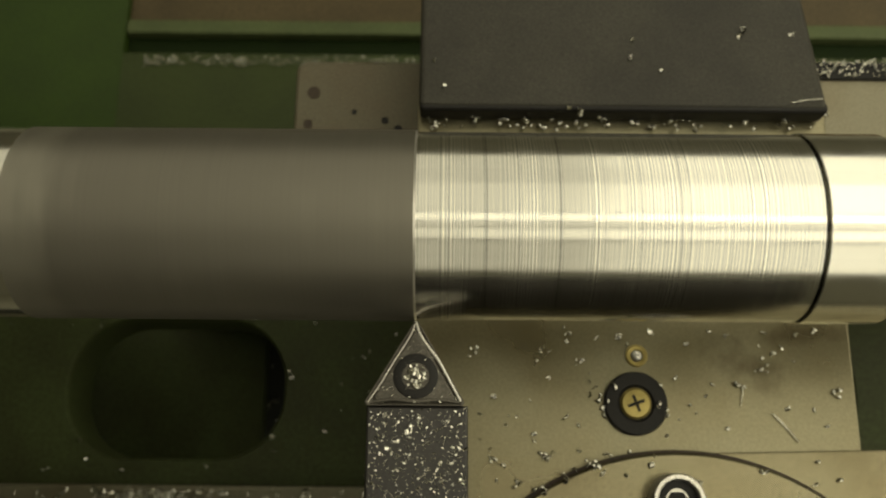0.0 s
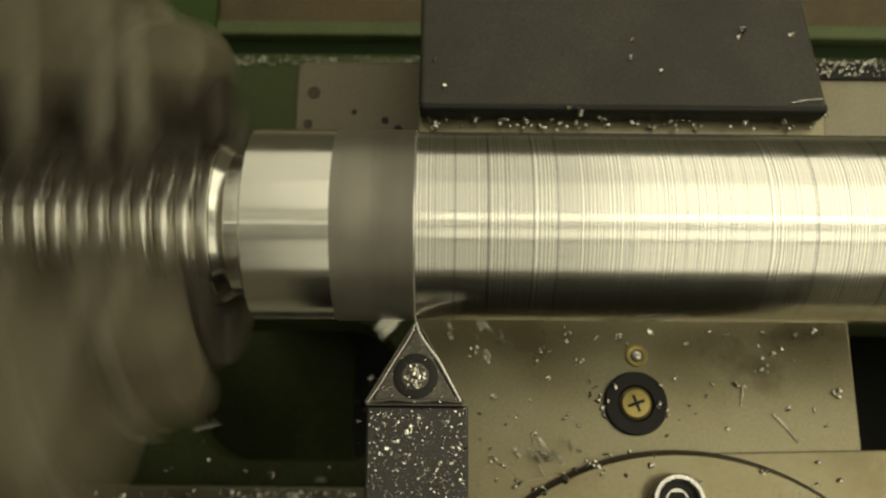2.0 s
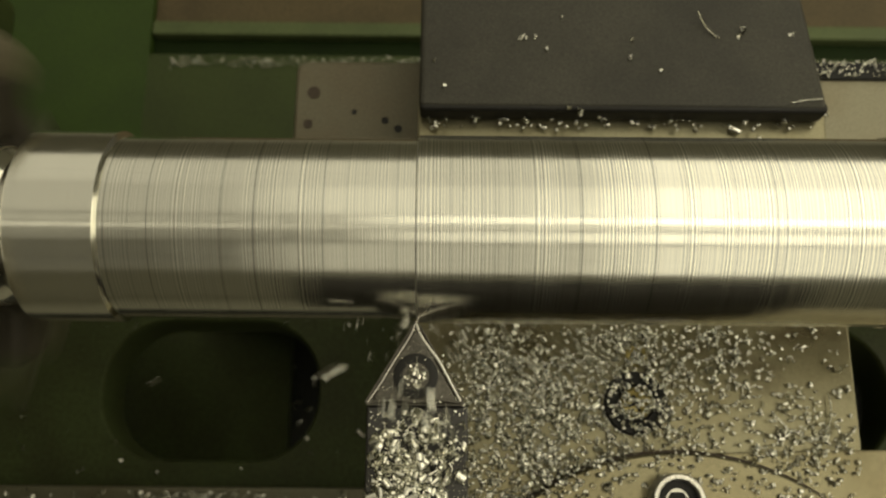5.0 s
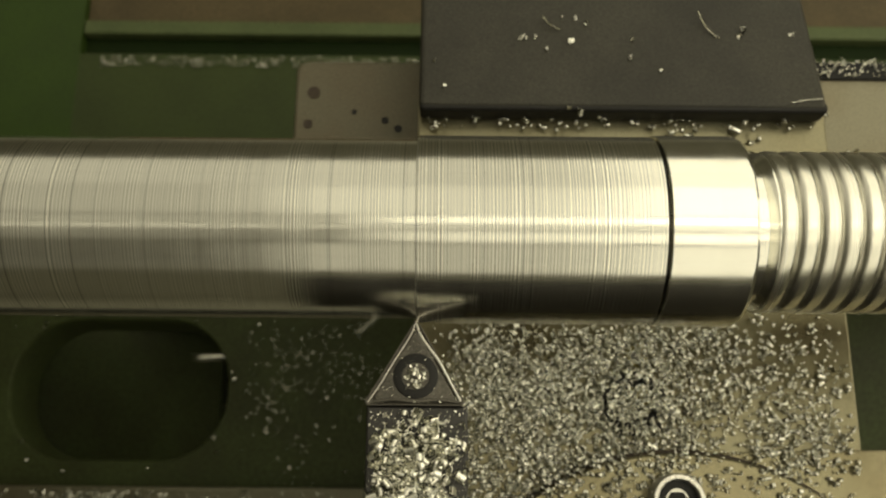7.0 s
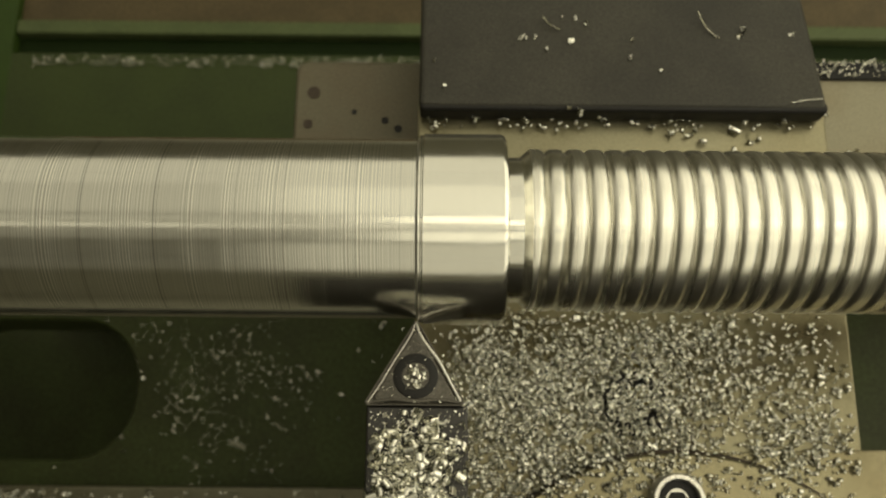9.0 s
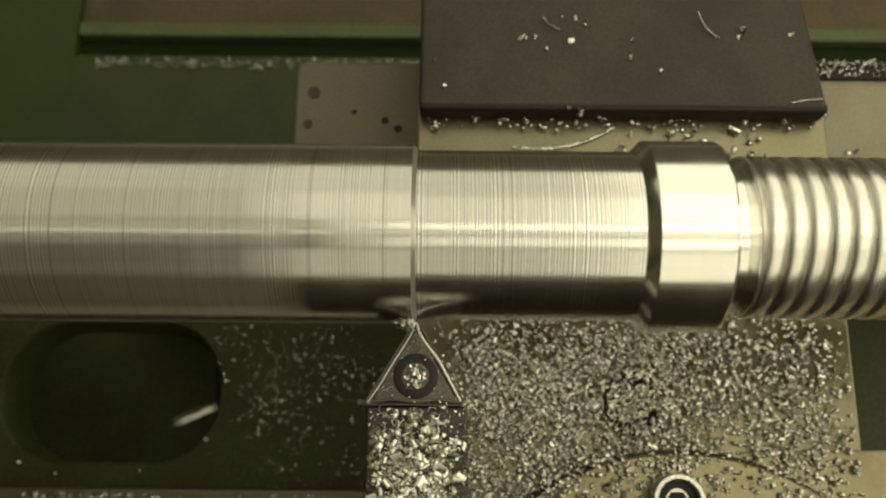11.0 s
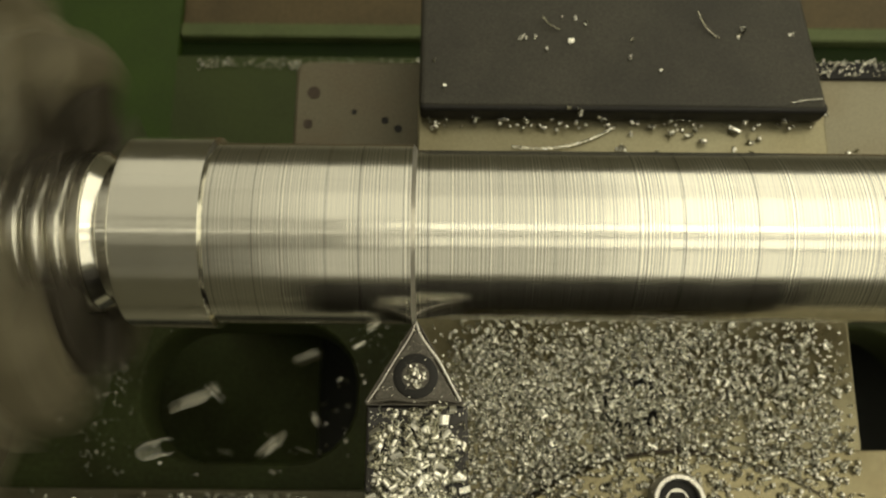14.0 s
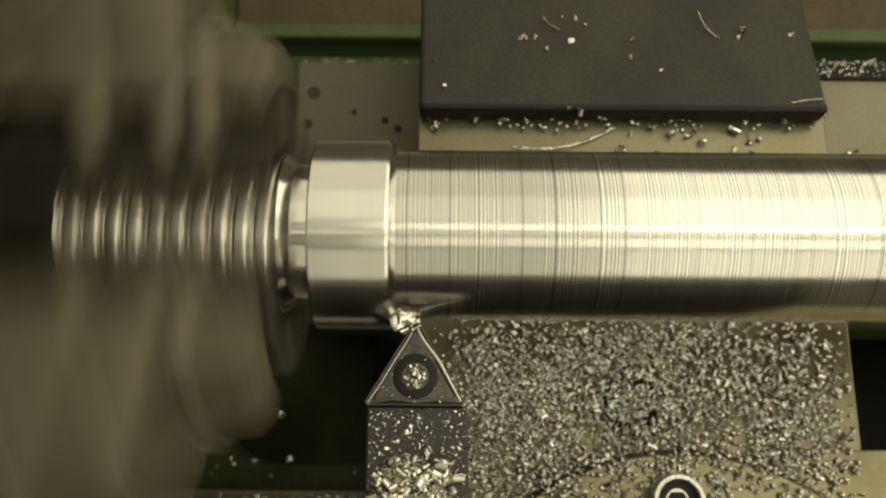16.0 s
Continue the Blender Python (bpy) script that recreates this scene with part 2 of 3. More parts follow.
def prism(points, z0, z1, bevel=0.0):
    bm = bmesh.new()
    lo = [bm.verts.new((x * MM, y * MM, z0 * MM)) for x, y in points]
    hi = [bm.verts.new((x * MM, y * MM, z1 * MM)) for x, y in points]
    n = len(points)
    bm.faces.new(list(reversed(lo)))
    top = bm.faces.new(hi)
    for k in range(n):
        bm.faces.new((lo[k], lo[(k + 1) % n], hi[(k + 1) % n], hi[k]))
    if bevel:
        bmesh.ops.bevel(bm, geom=list(top.edges), offset=bevel * MM, segments=2, profile=0.5, affect="EDGES")
    return bm


# ---- travel of the carriage, as the place of the left collar before the lens, in millimetres ----
TRAVEL = [(0.0, -95.6), (0.5, -81.4), (1.0, -67.2), (1.3, -58.7), (1.6, -49.9), (2.0, -36.6), (2.2, -30.1), (2.4, -23.9), (2.6, -22.0), (2.8, -25.1), (3.0, -27.9), (3.2, -33.8),
          (3.5, -38.9), (3.8, -49.0), (4.0, -55.4), (4.2, -60.6), (5.2, -83.0), (6.3, -107.1), (6.5, -112.1), (7.0, -123.7), (7.3, -128.2), (7.5, -133.2), (7.7, -139.2), (8.0, -147.1),
          (8.3, -155.4), (8.5, -159.3), (8.8, -167.4), (9.0, -168.3), (9.2, -168.2), (9.6, -167.6), (10.4, -144.7), (11.3, -119.2), (11.7, -110.2), (12.0, -103.9), (12.5, -90.8), (13.0, -81.9), (13.3, -74.6),
          (13.5, -70.6), (13.7, -66.7), (14.0, -59.8), (14.2, -55.5), (14.5, -46.2), (14.7, -40.8), (15.0, -32.2), (15.2, -26.6), (15.4, -22.2), (15.6, -20.2), (15.8, -20.4), (16.0, -24.4)]
# cross feed: how far the axis has come towards the tool
FEED = [(0.0, 0.0), (2.5, 0.0), (2.75, -0.75), (9.15, -0.75), (9.6, -1.85), (16.0, -1.85)]


def along(table, t):
    """Monotone cubic through the table."""
    ts, vs = zip(*table)
    if t <= ts[0]:
        return vs[0]
    if t >= ts[-1]:
        return vs[-1]
    k = max(i for i in range(len(ts) - 1) if ts[i] <= t)
    sl = [(vs[i + 1] - vs[i]) / (ts[i + 1] - ts[i]) for i in range(len(ts) - 1)]

    def tangent(i):
        if i == 0:
            return sl[0]
        if i == len(ts) - 1:
            return sl[-1]
        a, b = sl[i - 1], sl[i]
        return 0.0 if a * b <= 0 else 2 * a * b / (a + b)
    h = ts[k + 1] - ts[k]
    s = (t - ts[k]) / h
    return (vs[k] * (1 + 2 * s) * (1 - s) ** 2 + h * tangent(k) * s * (1 - s) ** 2 + vs[k + 1] * s * s * (3 - 2 * s) + h * tangent(k + 1) * s * s * (s - 1))


FRAMES = [k / FPS for k in range(0, 16 * FPS + 1)]
PLACE = {t: (along(TRAVEL, t), along(FEED, t)) for t in FRAMES}
TIP_X, TIP_R = -5.0, 18.5
SPIN = 88.0

# ---- workshop ----
for name, b in (("floor", (-2500, 2500, -2500, 2500, -1150, -1050)), ("ceiling", (-2500, 2500, -2500, 2500, 1900, 2000)),
                ("wall_north", (-2500, 2500, 2500, 2600, -1050, 1900)), ("wall_south", (-2500, 2500, -2600, -2500, -1050, 1900)),
                ("wall_west", (-2600, -2500, -2500, 2500, -1050, 1900)), ("wall_east", (2500, 2600, -2500, 2500, -1050, 1900))):
    tagged(mesh_ob(name, box(*b), M_WALL), "plain painted workshop " + name.split("_")[0], name.split("_")[0], kind="structure")

# ---- workpiece ----
R0, R1, R2, R3 = 18.86, 18.5, 17.75, 16.65
U0, U1 = 16.2, 164.5
shaft = thing("workpiece", "long turned steel shaft with two collars and threaded ends, being machined", "shaft")


def thread_bm(u0, u1, pitch, crest, root, segs=72, per=10):
    """A rounded helical thread."""
    bm = bmesh.new()
    n = int((u1 - u0) / pitch * per)
    rings = []
    for i in range(n + 1):
        u = u0 + (u1 - u0) * i / n
        ring = []
        for k in range(segs):
            ph = (u / pitch - k / segs) % 1.0
            r = root + (crest - root) * (1 - abs(2 * ph - 1) ** 4.5)
            ring.append(bm.verts.new((u * MM, r * MM * math.sin(2 * math.pi * k / segs), r * MM * math.cos(2 * math.pi * k / segs))))
        rings.append(ring)
    for a, b in zip(rings, rings[1:]):
        for k in range(segs):
            bm.faces.new((a[k], a[(k + 1) % segs], b[(k + 1) % segs], b[k]))
    bm.faces.new(rings[0])
    bm.faces.new(list(reversed(rings[-1])))
    return bm


part("core", lathe_x([(14, R3), (U1 + 1, R3)]), M_TURN, shaft, "freshly turned bright steel body", True)
part("collar", lathe_x([(-0.02, 12), (0, 18.45), (0.3, 18.8), (0.36, 18.8), (14.0, 18.8), (14.05, 18.8), (14.6, 18.6), (15.7, 16.6), (15.72, 12)]), M_SMOOTH, shaft, "smooth bright steel collar", True)
part("collar", lathe_x([(U1 - 0.6, 12), (U1 - 0.6, 16.6), (U1 + 1.2, 18.6), (U1 + 1.5, 18.8), (U1 + 1.56, 18.8), (U1 + 14.8, 18.8), (U1 + 14.86, 18.8), (U1 + 15.5, 18.5), (U1 + 15.8, 17.8), (U1 + 15.82, 12)]), M_SMOOTH, shaft, "smooth bright steel collar", True)
part("neck", lathe_x([(-3.7, 12), (-3.7, 14.0), (0.3, 14.0)]), M_SMOOTH, shaft, "", True)
part("neck", lathe_x([(U1 + 15.6, 14.3), (U1 + 18.7, 14.3)]), M_SMOOTH, shaft, "", True)
part("thread_chamfer", lathe_x([(-7.2, 12), (-7.0, 15.3), (-5.9, 15.6), (-3.7, 14.1), (-3.6, 12)]), M_SMOOTH, shaft, "bright cone at the thread's end", True)
part("thread_chamfer", lathe_x([(U1 + 18.6, 12), (U1 + 18.7, 14.4), (U1 + 20.2, 15.6), (U1 + 20.6, 15.6), (U1 + 20.8, 14.4), (U1 + 20.9, 12)]), M_SMOOTH, shaft, "narrow cone at the thread's end", True)
part("thread", thread_bm(-46, -6.4, 3.85, 15.8, 14.4), M_THREAD, shaft, "rounded coarse screw thread", True)
part("thread", thread_bm(U1 + 20.4, U1 + 150, 3.9, 16.0, 14.95), M_THREAD, shaft, "rounded coarse screw thread", True)


def skin(name, u0, u1, r, material, label):
    return part(name, lathe_x([(u0, 16.0), (u0, r), (u1, r), (u1, 16.0)], 128, False), material, shaft, label, True)


SLICE = 2.5
cuts = []  # (ring, time at which the tool has taken it)


def tool_u(t):
    return TIP_X - PLACE[t][0]


def first_time(test, a, b):
    for t in FRAMES:
        if a <= t <= b and test(t):
            return t
    return b


n_slices = int((U1 - U0) / SLICE + 0.5)
# radius before and after each cut, length of the slanting cut face, start and end, way of the tool
LAYERS = [(R0, R1, 0.4, M_ROUGH, 0.0, 2.4, -1, "rough_ring", "dull grey unmachined skin"),
          (R1, R2, 0.4, M_TURN, 2.6, 9.2, 1, "turned_ring", "bright turned skin"),
          (R2, R3, 0.8, M_FINE, 9.6, 15.7, -1, "turned_ring", "bright turned skin")]
for r, r_next, slant, m, ta, tb, way, name, label in LAYERS:
    for k in range(n_slices):
        u0 = U0 + k * SLICE + (18.8 - r) * 0.55 * (k == 0)
        u1 = min(U1 - 0.05, U0 + (k + 1) * SLICE)
        if r == R0 and u1 > tool_u(0.0):
            continue
        ring = skin(name, u0, u1, r, m, label)
        if way < 0:
            cuts.append((ring, first_time(lambda t: tool_u(t) < u1 + slant, ta, tb)))
        else:
            cuts.append((ring, first_time(lambda t: tool_u(t) > u0 - slant, ta, tb)))
# edges of the collars that the later cuts take
edge_ring = part("collar_edge", lathe_x([(13.97, 16.0), (13.97, 18.806), (16.2, 18.806), (17.3, 16.66), (17.3, 16.0)], 128, False), M_SMOOTH, shaft, "smooth bright collar edge", True)
cuts.append((edge_ring, first_time(lambda t: tool_u(t) < 15.6, 15.2, 15.8)))
edge_ring = part("collar_edge", lathe_x([(U1 - 0.04, 16.0), (U1 - 0.04, 18.62), (U1 + 0.12, 18.806), (U1 + 0.16, 18.806), (U1 + 1.6, 18.806), (U1 + 1.6, 16.0)], 128, False), M_SMOOTH, shaft, "smooth bright collar edge", True)
cuts.append((edge_ring, 9.4))
lips = []
for r, r_next, slant, m, ta, tb, way, name, label in LAYERS:
    a, b = sorted((way * slant, way * (slant + SLICE)))
    lips.append((skin("cutting_shoulder", a, b, r - 0.01, M_SKIN if m == M_ROUGH else m, label), ta, tb))
    face = [(-slant, r - 0.012), (0.06, r_next - 0.05)] if way < 0 else [(-0.06, r_next - 0.05), (slant, r - 0.012)]
    lips.append((part("cut_face", lathe_x(face, 128, False), M_CAP, shaft, "bright slanting face of the fresh cut", True), ta, tb))

# ---- chuck ----
chuck = thing("chuck", "large lathe chuck with stepped grey steel jaws, spinning", "lathe chuck")
part("body", lathe_x([(-125, 20), (-125, 88), (-60, 88), (-56, 85), (-56, 24), (-75, 24), (-75, 20)]), M_CHUCK, chuck, "", True)


def jaw(angle, wide=True):
    bm = bmesh.new()
    spin = Matrix.Rotation(radians(angle), 3, "X")

    def block(prof, w0, w1, bevel):
        b2 = bmesh.new()
        lo, hi = [], []
        r_lo, r_hi = min(r for u, r in prof), max(r for u, r in prof)
        for u, r in prof:
            w = w0 + (w1 - w0) * (r - r_lo) / (r_hi - r_lo)
            lo.append(b2.verts.new((u * MM, -w * MM, r * MM)))
            hi.append(b2.verts.new((u * MM, w * MM, r * MM)))
        b2.faces.new(lo)
        b2.faces.new(list(reversed(hi)))
        for k in range(len(prof)):
            q = (k + 1) % len(prof)
            b2.faces.new((lo[k], hi[k], hi[q], lo[q]))
        bmesh.ops.bevel(b2, geom=b2.edges[:], offset=bevel * MM, segments=2, profile=0.5, affect="EDGES")
        bmesh.ops.rotate(b2, verts=b2.verts, cent=(0, 0, 0), matrix=spin)
        return b2

    j = part("jaw", block([(-60, 15.95), (-7.5, 15.95), (-5.5, 17.5), (-4.8, 28), (-60, 28)], 6.0 if wide else 2.2, 9 if wide else 3.0, 0.6), M_JAW, chuck, "hardened steel jaw, the narrow ones added")
    if not wide:
        return
    part("jaw_step", block([(-60, 27.5), (-6.3, 27.5), (-6, 33), (-9, 37), (-21, 38), (-22.5, 55), (-25, 59), (-60, 60)], 14, 18, 1.5), M_JAWTOP, j, "upper jaw step, lighter for its highlights")
    for u, r1 in ((-17.8, 38.6), (-24.3, 57), (-37.8, 61)):
        part("jaw_tooth", block([(u - 1.6, 17), (u + 1.6, 17), (u + 1.6, r1), (u - 1.6, r1)], 14.6, 18.8, 0.3), M_TOOTH, j, "bright ground tooth edge")


for a in (300, 60, 180):
    jaw(a)
    # narrow dark jaws are added between the wide ones to dim the thread
    jaw(a + 60, False)

# ---- lathe bed, which passes below the carriage ----
bed = thing("lathe_bed", "green painted cast iron lathe bed with oval openings and a machined way", "lathe bed", kind="structure")


def web_with_openings(x0, x1, y0, y1, z0, z1, ovals):
    """A cast deck with stadium-shaped openings through it."""
    bm = bmesh.new()
    segs = 48
    xs = [x0] + [(a[0] + b[0]) / 2 for a, b in zip(ovals, ovals[1:])] + [x1]
    for (cx, cy, w, h), xa, xb in zip(ovals, xs, xs[1:]):
        ring_o, ring_i = [], []
        for k in range(segs):
            a = 2 * math.pi * (k + 0.5) / segs
            c, s = math.cos(a), math.sin(a)
            rad = 0.46 * h
            ring_i.append((cx + math.copysign(w / 2 - rad, c) + rad * c, cy + math.copysign(h / 2 - rad, s) + rad * s))
            sc = min(((xb - cx) if c > 0 else (cx - xa)) / max(1e-6, abs(c)), ((y1 - cy) if s > 0 else (cy - y0)) / max(1e-6, abs(s)))
            ring_o.append((cx + c * sc, cy + s * sc))
        # pull the nearest outer points to the corners
        for px, py in ((xa, y0), (xb, y0), (xa, y1), (xb, y1)):
            j = min(range(segs), key=lambda q: (ring_o[q][0] - px) ** 2 + (ring_o[q][1] - py) ** 2)
            ring_o[j] = (px, py)
        rows = []
        for pts, z in ((ring_o, z1), ([(cx + (x - cx) * 1.0, cy + (y - cy) * 1.0) for x, y in ring_i], z1), ([(cx + (x - cx) * 0.985, cy + (y - cy) * 0.98) for x, y in ring_i], z1 - 0.8), ([(cx + (x - cx) * 0.975, cy + (y - cy) * 0.965) for x, y in ring_i], z1 - 3), ([(cx + (x - cx) * 0.975, cy + (y - cy) * 0.965) for x, y in ring_i], z0), (ring_o, z0)):
            rows.append([bm.verts.new((x * MM, y * MM, z * MM)) for x, y in pts])
        for a, b in zip(rows, rows[1:] + rows[:1]):
            for k in range(segs):
                bm.faces.new((a[k], a[(k + 1) % segs], b[(k + 1) % segs], b[k]))
    return bm


OVALS = [(-34.6 + 280 * k, -4.0, 108, 70) for k in range(-1, 4)]
part("deck", web_with_openings(-500, 1000, -60, 62, -300, -270, OVALS), M_DECK, bed, "dark green deck with oval openings, its shade in the colour", True)
part("front_way", box(-500, 1000, -120, -50, -300, -262, 2), M_WAY, bed, "worn beige machined way")
part("rear_shelf", box(-500, 1000, 58, 223.3, -380, -360, 1), M_GREEN, bed)
tray = thing("chip_tray", "oily brown chip tray with a green rim behind the bed", "chip tray")
# a much darker green puts the recess's shade into its colour
part("groove", box(-114.6, 1000, 223.3, 237.5, -385, -368, 0), M_DGREEN, tray, "green recess, its shade in the colour")
part("lip", box(-114.6, 1000, 237.5, 247.5, -385, -360, 1.5), M_LGREEN, tray, "light green rail edge")
part("pan", box(-114.6, 1000, 247.5, 420, -390, -366, 0), M_BROWN, tray, "oily brown pan")
headstock = thing("headstock", "green painted lathe headstock standing on the bed", "headstock")
part("foot", box(-700, -115, 55, 420, -390, -359.6, 0.2, 1), M_FOOT, headstock, "green headstock foot")
part("housing", box(-520, -150, -160, 200, -262, 110, 8, 3), M_GREEN, headstock, "green headstock housing")
# near-black colour stands in for the shade below the deck's openings
part("sump", box(-700, 1000, -400, 420, -520, -500), M_DARK, bed, "chip sump, its shade painted dark")
part("pedestal", box(-690, 990, -390, 410, -1049, -520.2), M_GREEN, bed, "green lathe base")
# webs added so each opening reads lit green left and shaded right
for cx, cy, w, h in OVALS:
    bm = box(cx - 75, cx + 14, -58, 60, -352, -340)
    for v in bm.verts:
        if v.co.x > cx * MM:
            v.co.z -= 0.075
    part("added_web", bm, M_DECK, bed, "added green sloping web below the opening")

# ---- carriage: saddle, cross slide, rubber cover ----
saddle = thing("saddle", "beige machined cast iron saddle wing with oil holes", "lathe saddle")
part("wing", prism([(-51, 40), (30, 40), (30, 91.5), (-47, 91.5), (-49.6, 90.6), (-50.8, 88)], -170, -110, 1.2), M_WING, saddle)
part("wing", box(30.2, 260, 40, 91.5, -359.8, -110, 3, 3), M_SADDLE, saddle)
# the two large discs are rust stains, the small ones oil holes
for x, y, r in ((-44.5, 79.5, 2.2), (-46, 68, 1.6), (-30.5, 72.5, 0.9), (-20, 69.5, 1.2), (-15.5, 66.5, 1.3)):
    part("wing_spot", disc_z(x, y, [(r, -110.6), (r, -109.7), (r * 0.7, -109.8)], 20), M_STAIN if r > 1.5 else M_BLACK, saddle, "dark spot, rust if large, oil hole if small")

slide = thing("cross_slide", "worn beige ground cast iron cross slide plate", "cross slide")
part("plate", box(-7.6, 110.6, -60, 62, -109.8, -70, 0.6), M_SLIDE, slide)
part("front_plate", prism([(-7.6, -60.1), (-7.6, -150), (175, -150), (175, -38.0), (64, -41.0), (20, -60.1)], -109.8, -68.5, 0.5), M_FRONT, slide)
part("swivel_base", disc_z(61, -109, [(68, -72), (68, -65.8), (67.4, -65.2)], 160), M_FRONT, slide, "round swivel base", True)
part("swivel_gap", disc_z(61, -109, [(68.2, -72), (68.9, -68.2), (67.5, -68.1)], 160), M_STAIN, slide, "dark brown ring round the swivel base", True)

cover = thing("way_cover", "black rubber way cover lying on the cross slide", "way cover")
bmc = box(-7.2, 108, 53.6, 150, -66, -61.5, 0)
for v in bmc.verts:
    if v.co.y > 0.1:
        v.co.z -= 0.022
bmesh.ops.bevel(bmc, geom=bmc.edges[:], offset=1.6 * MM, segments=3, profile=0.5, affect="EDGES")
part("sheet", bmc, M_RUBBER, cover)
part("front_edge", box(-7.0, 108.4, 52.6, 56, -69.4, -62.2, 1.2, 3), M_BLACK, cover, "dark rounded rubber lip")

# ---- tool ----
tool = thing("turning_tool", "black steel turning tool holder with a triangular carbide insert", "cutting tool")
part("shank", prism([(-14.2, -35.2), (5.0, -35.2), (5.3, -120), (-14.0, -120)], -22, -1.0, 0.5), M_SHANK, tool, "black oxide steel shank")
part("pocket", prism([(-14.0, -35.4), (-5.3, -20.8), (-4.7, -20.8), (4.4, -35.4)], -20, -4.6, 0.2), M_SHANK, tool)


def insert_bm():
    a, b, c = Vector((-5.0, -18.6)), Vector((-14.9, -35.2)), Vector((4.7, -35.2))
    cen = (a + b + c) / 3
    pts = []
    for p, q, r in ((a, c, b), (b, a, c), (c, b, a)):
        d1, d2 = (q - p).normalized(), (r - p).normalized()
        for s in (1.0, 0.5):
            pts.append(p + d1 * 0.8 * s + d2 * 0.8 * (1 - s))
        pts.append(p + d2 * 0.8)
    bm = bmesh.new()
    rows = []
    for k, z in ((0.90, -4.8), (1.0, 0.0), (0.97, 0.02), (0.86, -0.55), (0.80, -0.25), (0.74, -0.2)):
        rows.append([bm.verts.new(((cen.x + (p.x - cen.x) * k) * MM, (cen.y + (p.y - cen.y) * k) * MM, z * MM)) for p in pts])
    n = len(pts)
    for r1, r2 in zip(rows, rows[1:]):
        for k in range(n):
            bm.faces.new((r1[k], r1[(k + 1) % n], r2[(k + 1) % n], r2[k]))
    bm.faces.new(rows[0])
    bm.faces.new(rows[-1])
    return bm


ins = part("insert", insert_bm(), M_INSERT, tool, "triangular carbide insert with chip breaker")
part("screw_seat", disc_z(-5, -29.7, [(4.3, -0.6), (4.3, 0.0), (4.1, 0.12), (2.7, 0.1), (2.5, -0.6), (2.2, -1.0), (0.5, -1.2)], 40), M_BLACK, ins, "dark screw seat", True)
part("clamp_screw", disc_z(-5, -29.7, [(2.7, -1.4), (2.7, -0.7), (2.4, -0.4), (1.5, -0.4), (1.2, -1.1)], 24), M_BLACK, ins, "dark star socket screw packed with swarf", True)


def ridge(points, r):
    """A rounded ridge along a path on top of the insert."""
    bm = bmesh.new()
    rows = []
    n = 14
    for i in range(n + 1):
        q = i / n * (len(points) - 1)
        k = min(int(q), len(points) - 2)
        f = q - k
        p0, p1, p2, p3 = [Vector(points[max(0, min(len(points) - 1, k + d))]) for d in (-1, 0, 1, 2)]
        p = 0.5 * (2 * p1 + (p2 - p0) * f + (2 * p0 - 5 * p1 + 4 * p2 - p3) * f * f + (3 * p1 - p0 - 3 * p2 + p3) * f ** 3)
        d = (p2 - p1).normalized()
        nrm = Vector((-d.y, d.x))
        rr = r * (0.5 + 0.5 * math.sin(math.pi * (0.15 + 0.7 * i / n)))
        row = []
        for c in range(6):
            ang = math.pi * c / 5
            w = p + nrm * rr * math.cos(ang)
            row.append(bm.verts.new((w.x * MM, w.y * MM, (-0.1 + rr * 0.8 * math.sin(ang)) * MM)))
        rows.append(row)
    for r1, r2 in zip(rows, rows[1:]):
        for c in range(5):
            bm.faces.new((r1[c], r1[c + 1], r2[c + 1], r2[c]))
    return bm


# bright steel on these ridges stands in for highlights along the insert's edges
part("chip_breaker", ridge([(-5.0, -19.3), (-4.3, -21.6), (-2.6, -24.2), (-0.6, -26.8), (1.6, -30.8), (3.6, -34.4)], 0.32), M_CAP, ins, "chip breaker ridge with its highlight in the colour", True)
part("chip_breaker", ridge([(-5.1, -19.3), (-5.9, -21.6), (-7.4, -24.2), (-9.4, -27.4), (-11.6, -31.2), (-13.9, -34.6)], 0.15), M_CAP, ins, "", True)
part("chip_breaker", ridge([(-13.2, -34.6), (-9.5, -34.1), (-5.0, -34.4), (-0.5, -34.1), (3.4, -34.6)], 0.35), M_INSERT, ins, "", True)
for k in range(4):
    part("grade_mark", box(-6.1 + 0.62 * k, -5.85 + 0.62 * k, -24.9, -23.6, -0.3, -0.04, 0.04, 1), M_INSERT, ins)
# out of view; drawn wide to darken the shaft's lower reflection
part("tool_post", box(-40, 100, -200, -92, -64, 30, 3), M_SHANK, tool)


# ---- screws on the slide ----
oiler = thing("oil_nipple", "small brass ball oil nipple set in the slide", "oiler")
part("ring", disc_z(52.4, -15.4, [(3.0, -71), (3.0, -69.6), (2.6, -69.3), (1.7, -69.4), (1.6, -70)], 32), M_BRASS, oiler, "", True)
part("ball", disc_z(52.4, -15.4, [(1.5, -70), (1.35, -69.3), (0.9, -68.9), (0.3, -68.75)], 24), M_CAP, oiler, "", True)
wiper = thing("screw_and_washer", "brass cross-head screw in a black washer", "screw")
part("washer", disc_z(51.4, -28.2, [(8.4, -70), (8.4, -68.6), (8.0, -68.2), (4.9, -68.2), (4.5, -69)], 56), M_BLACK, wiper, "black plastic washer", True)
hd = part("screw_head", disc_z(51.4, -28.2, [(4.2, -69.5), (4.2, -68.5), (3.6, -67.9), (0.6, -67.7)], 40), M_BRASS, wiper, "brass screw head", True)
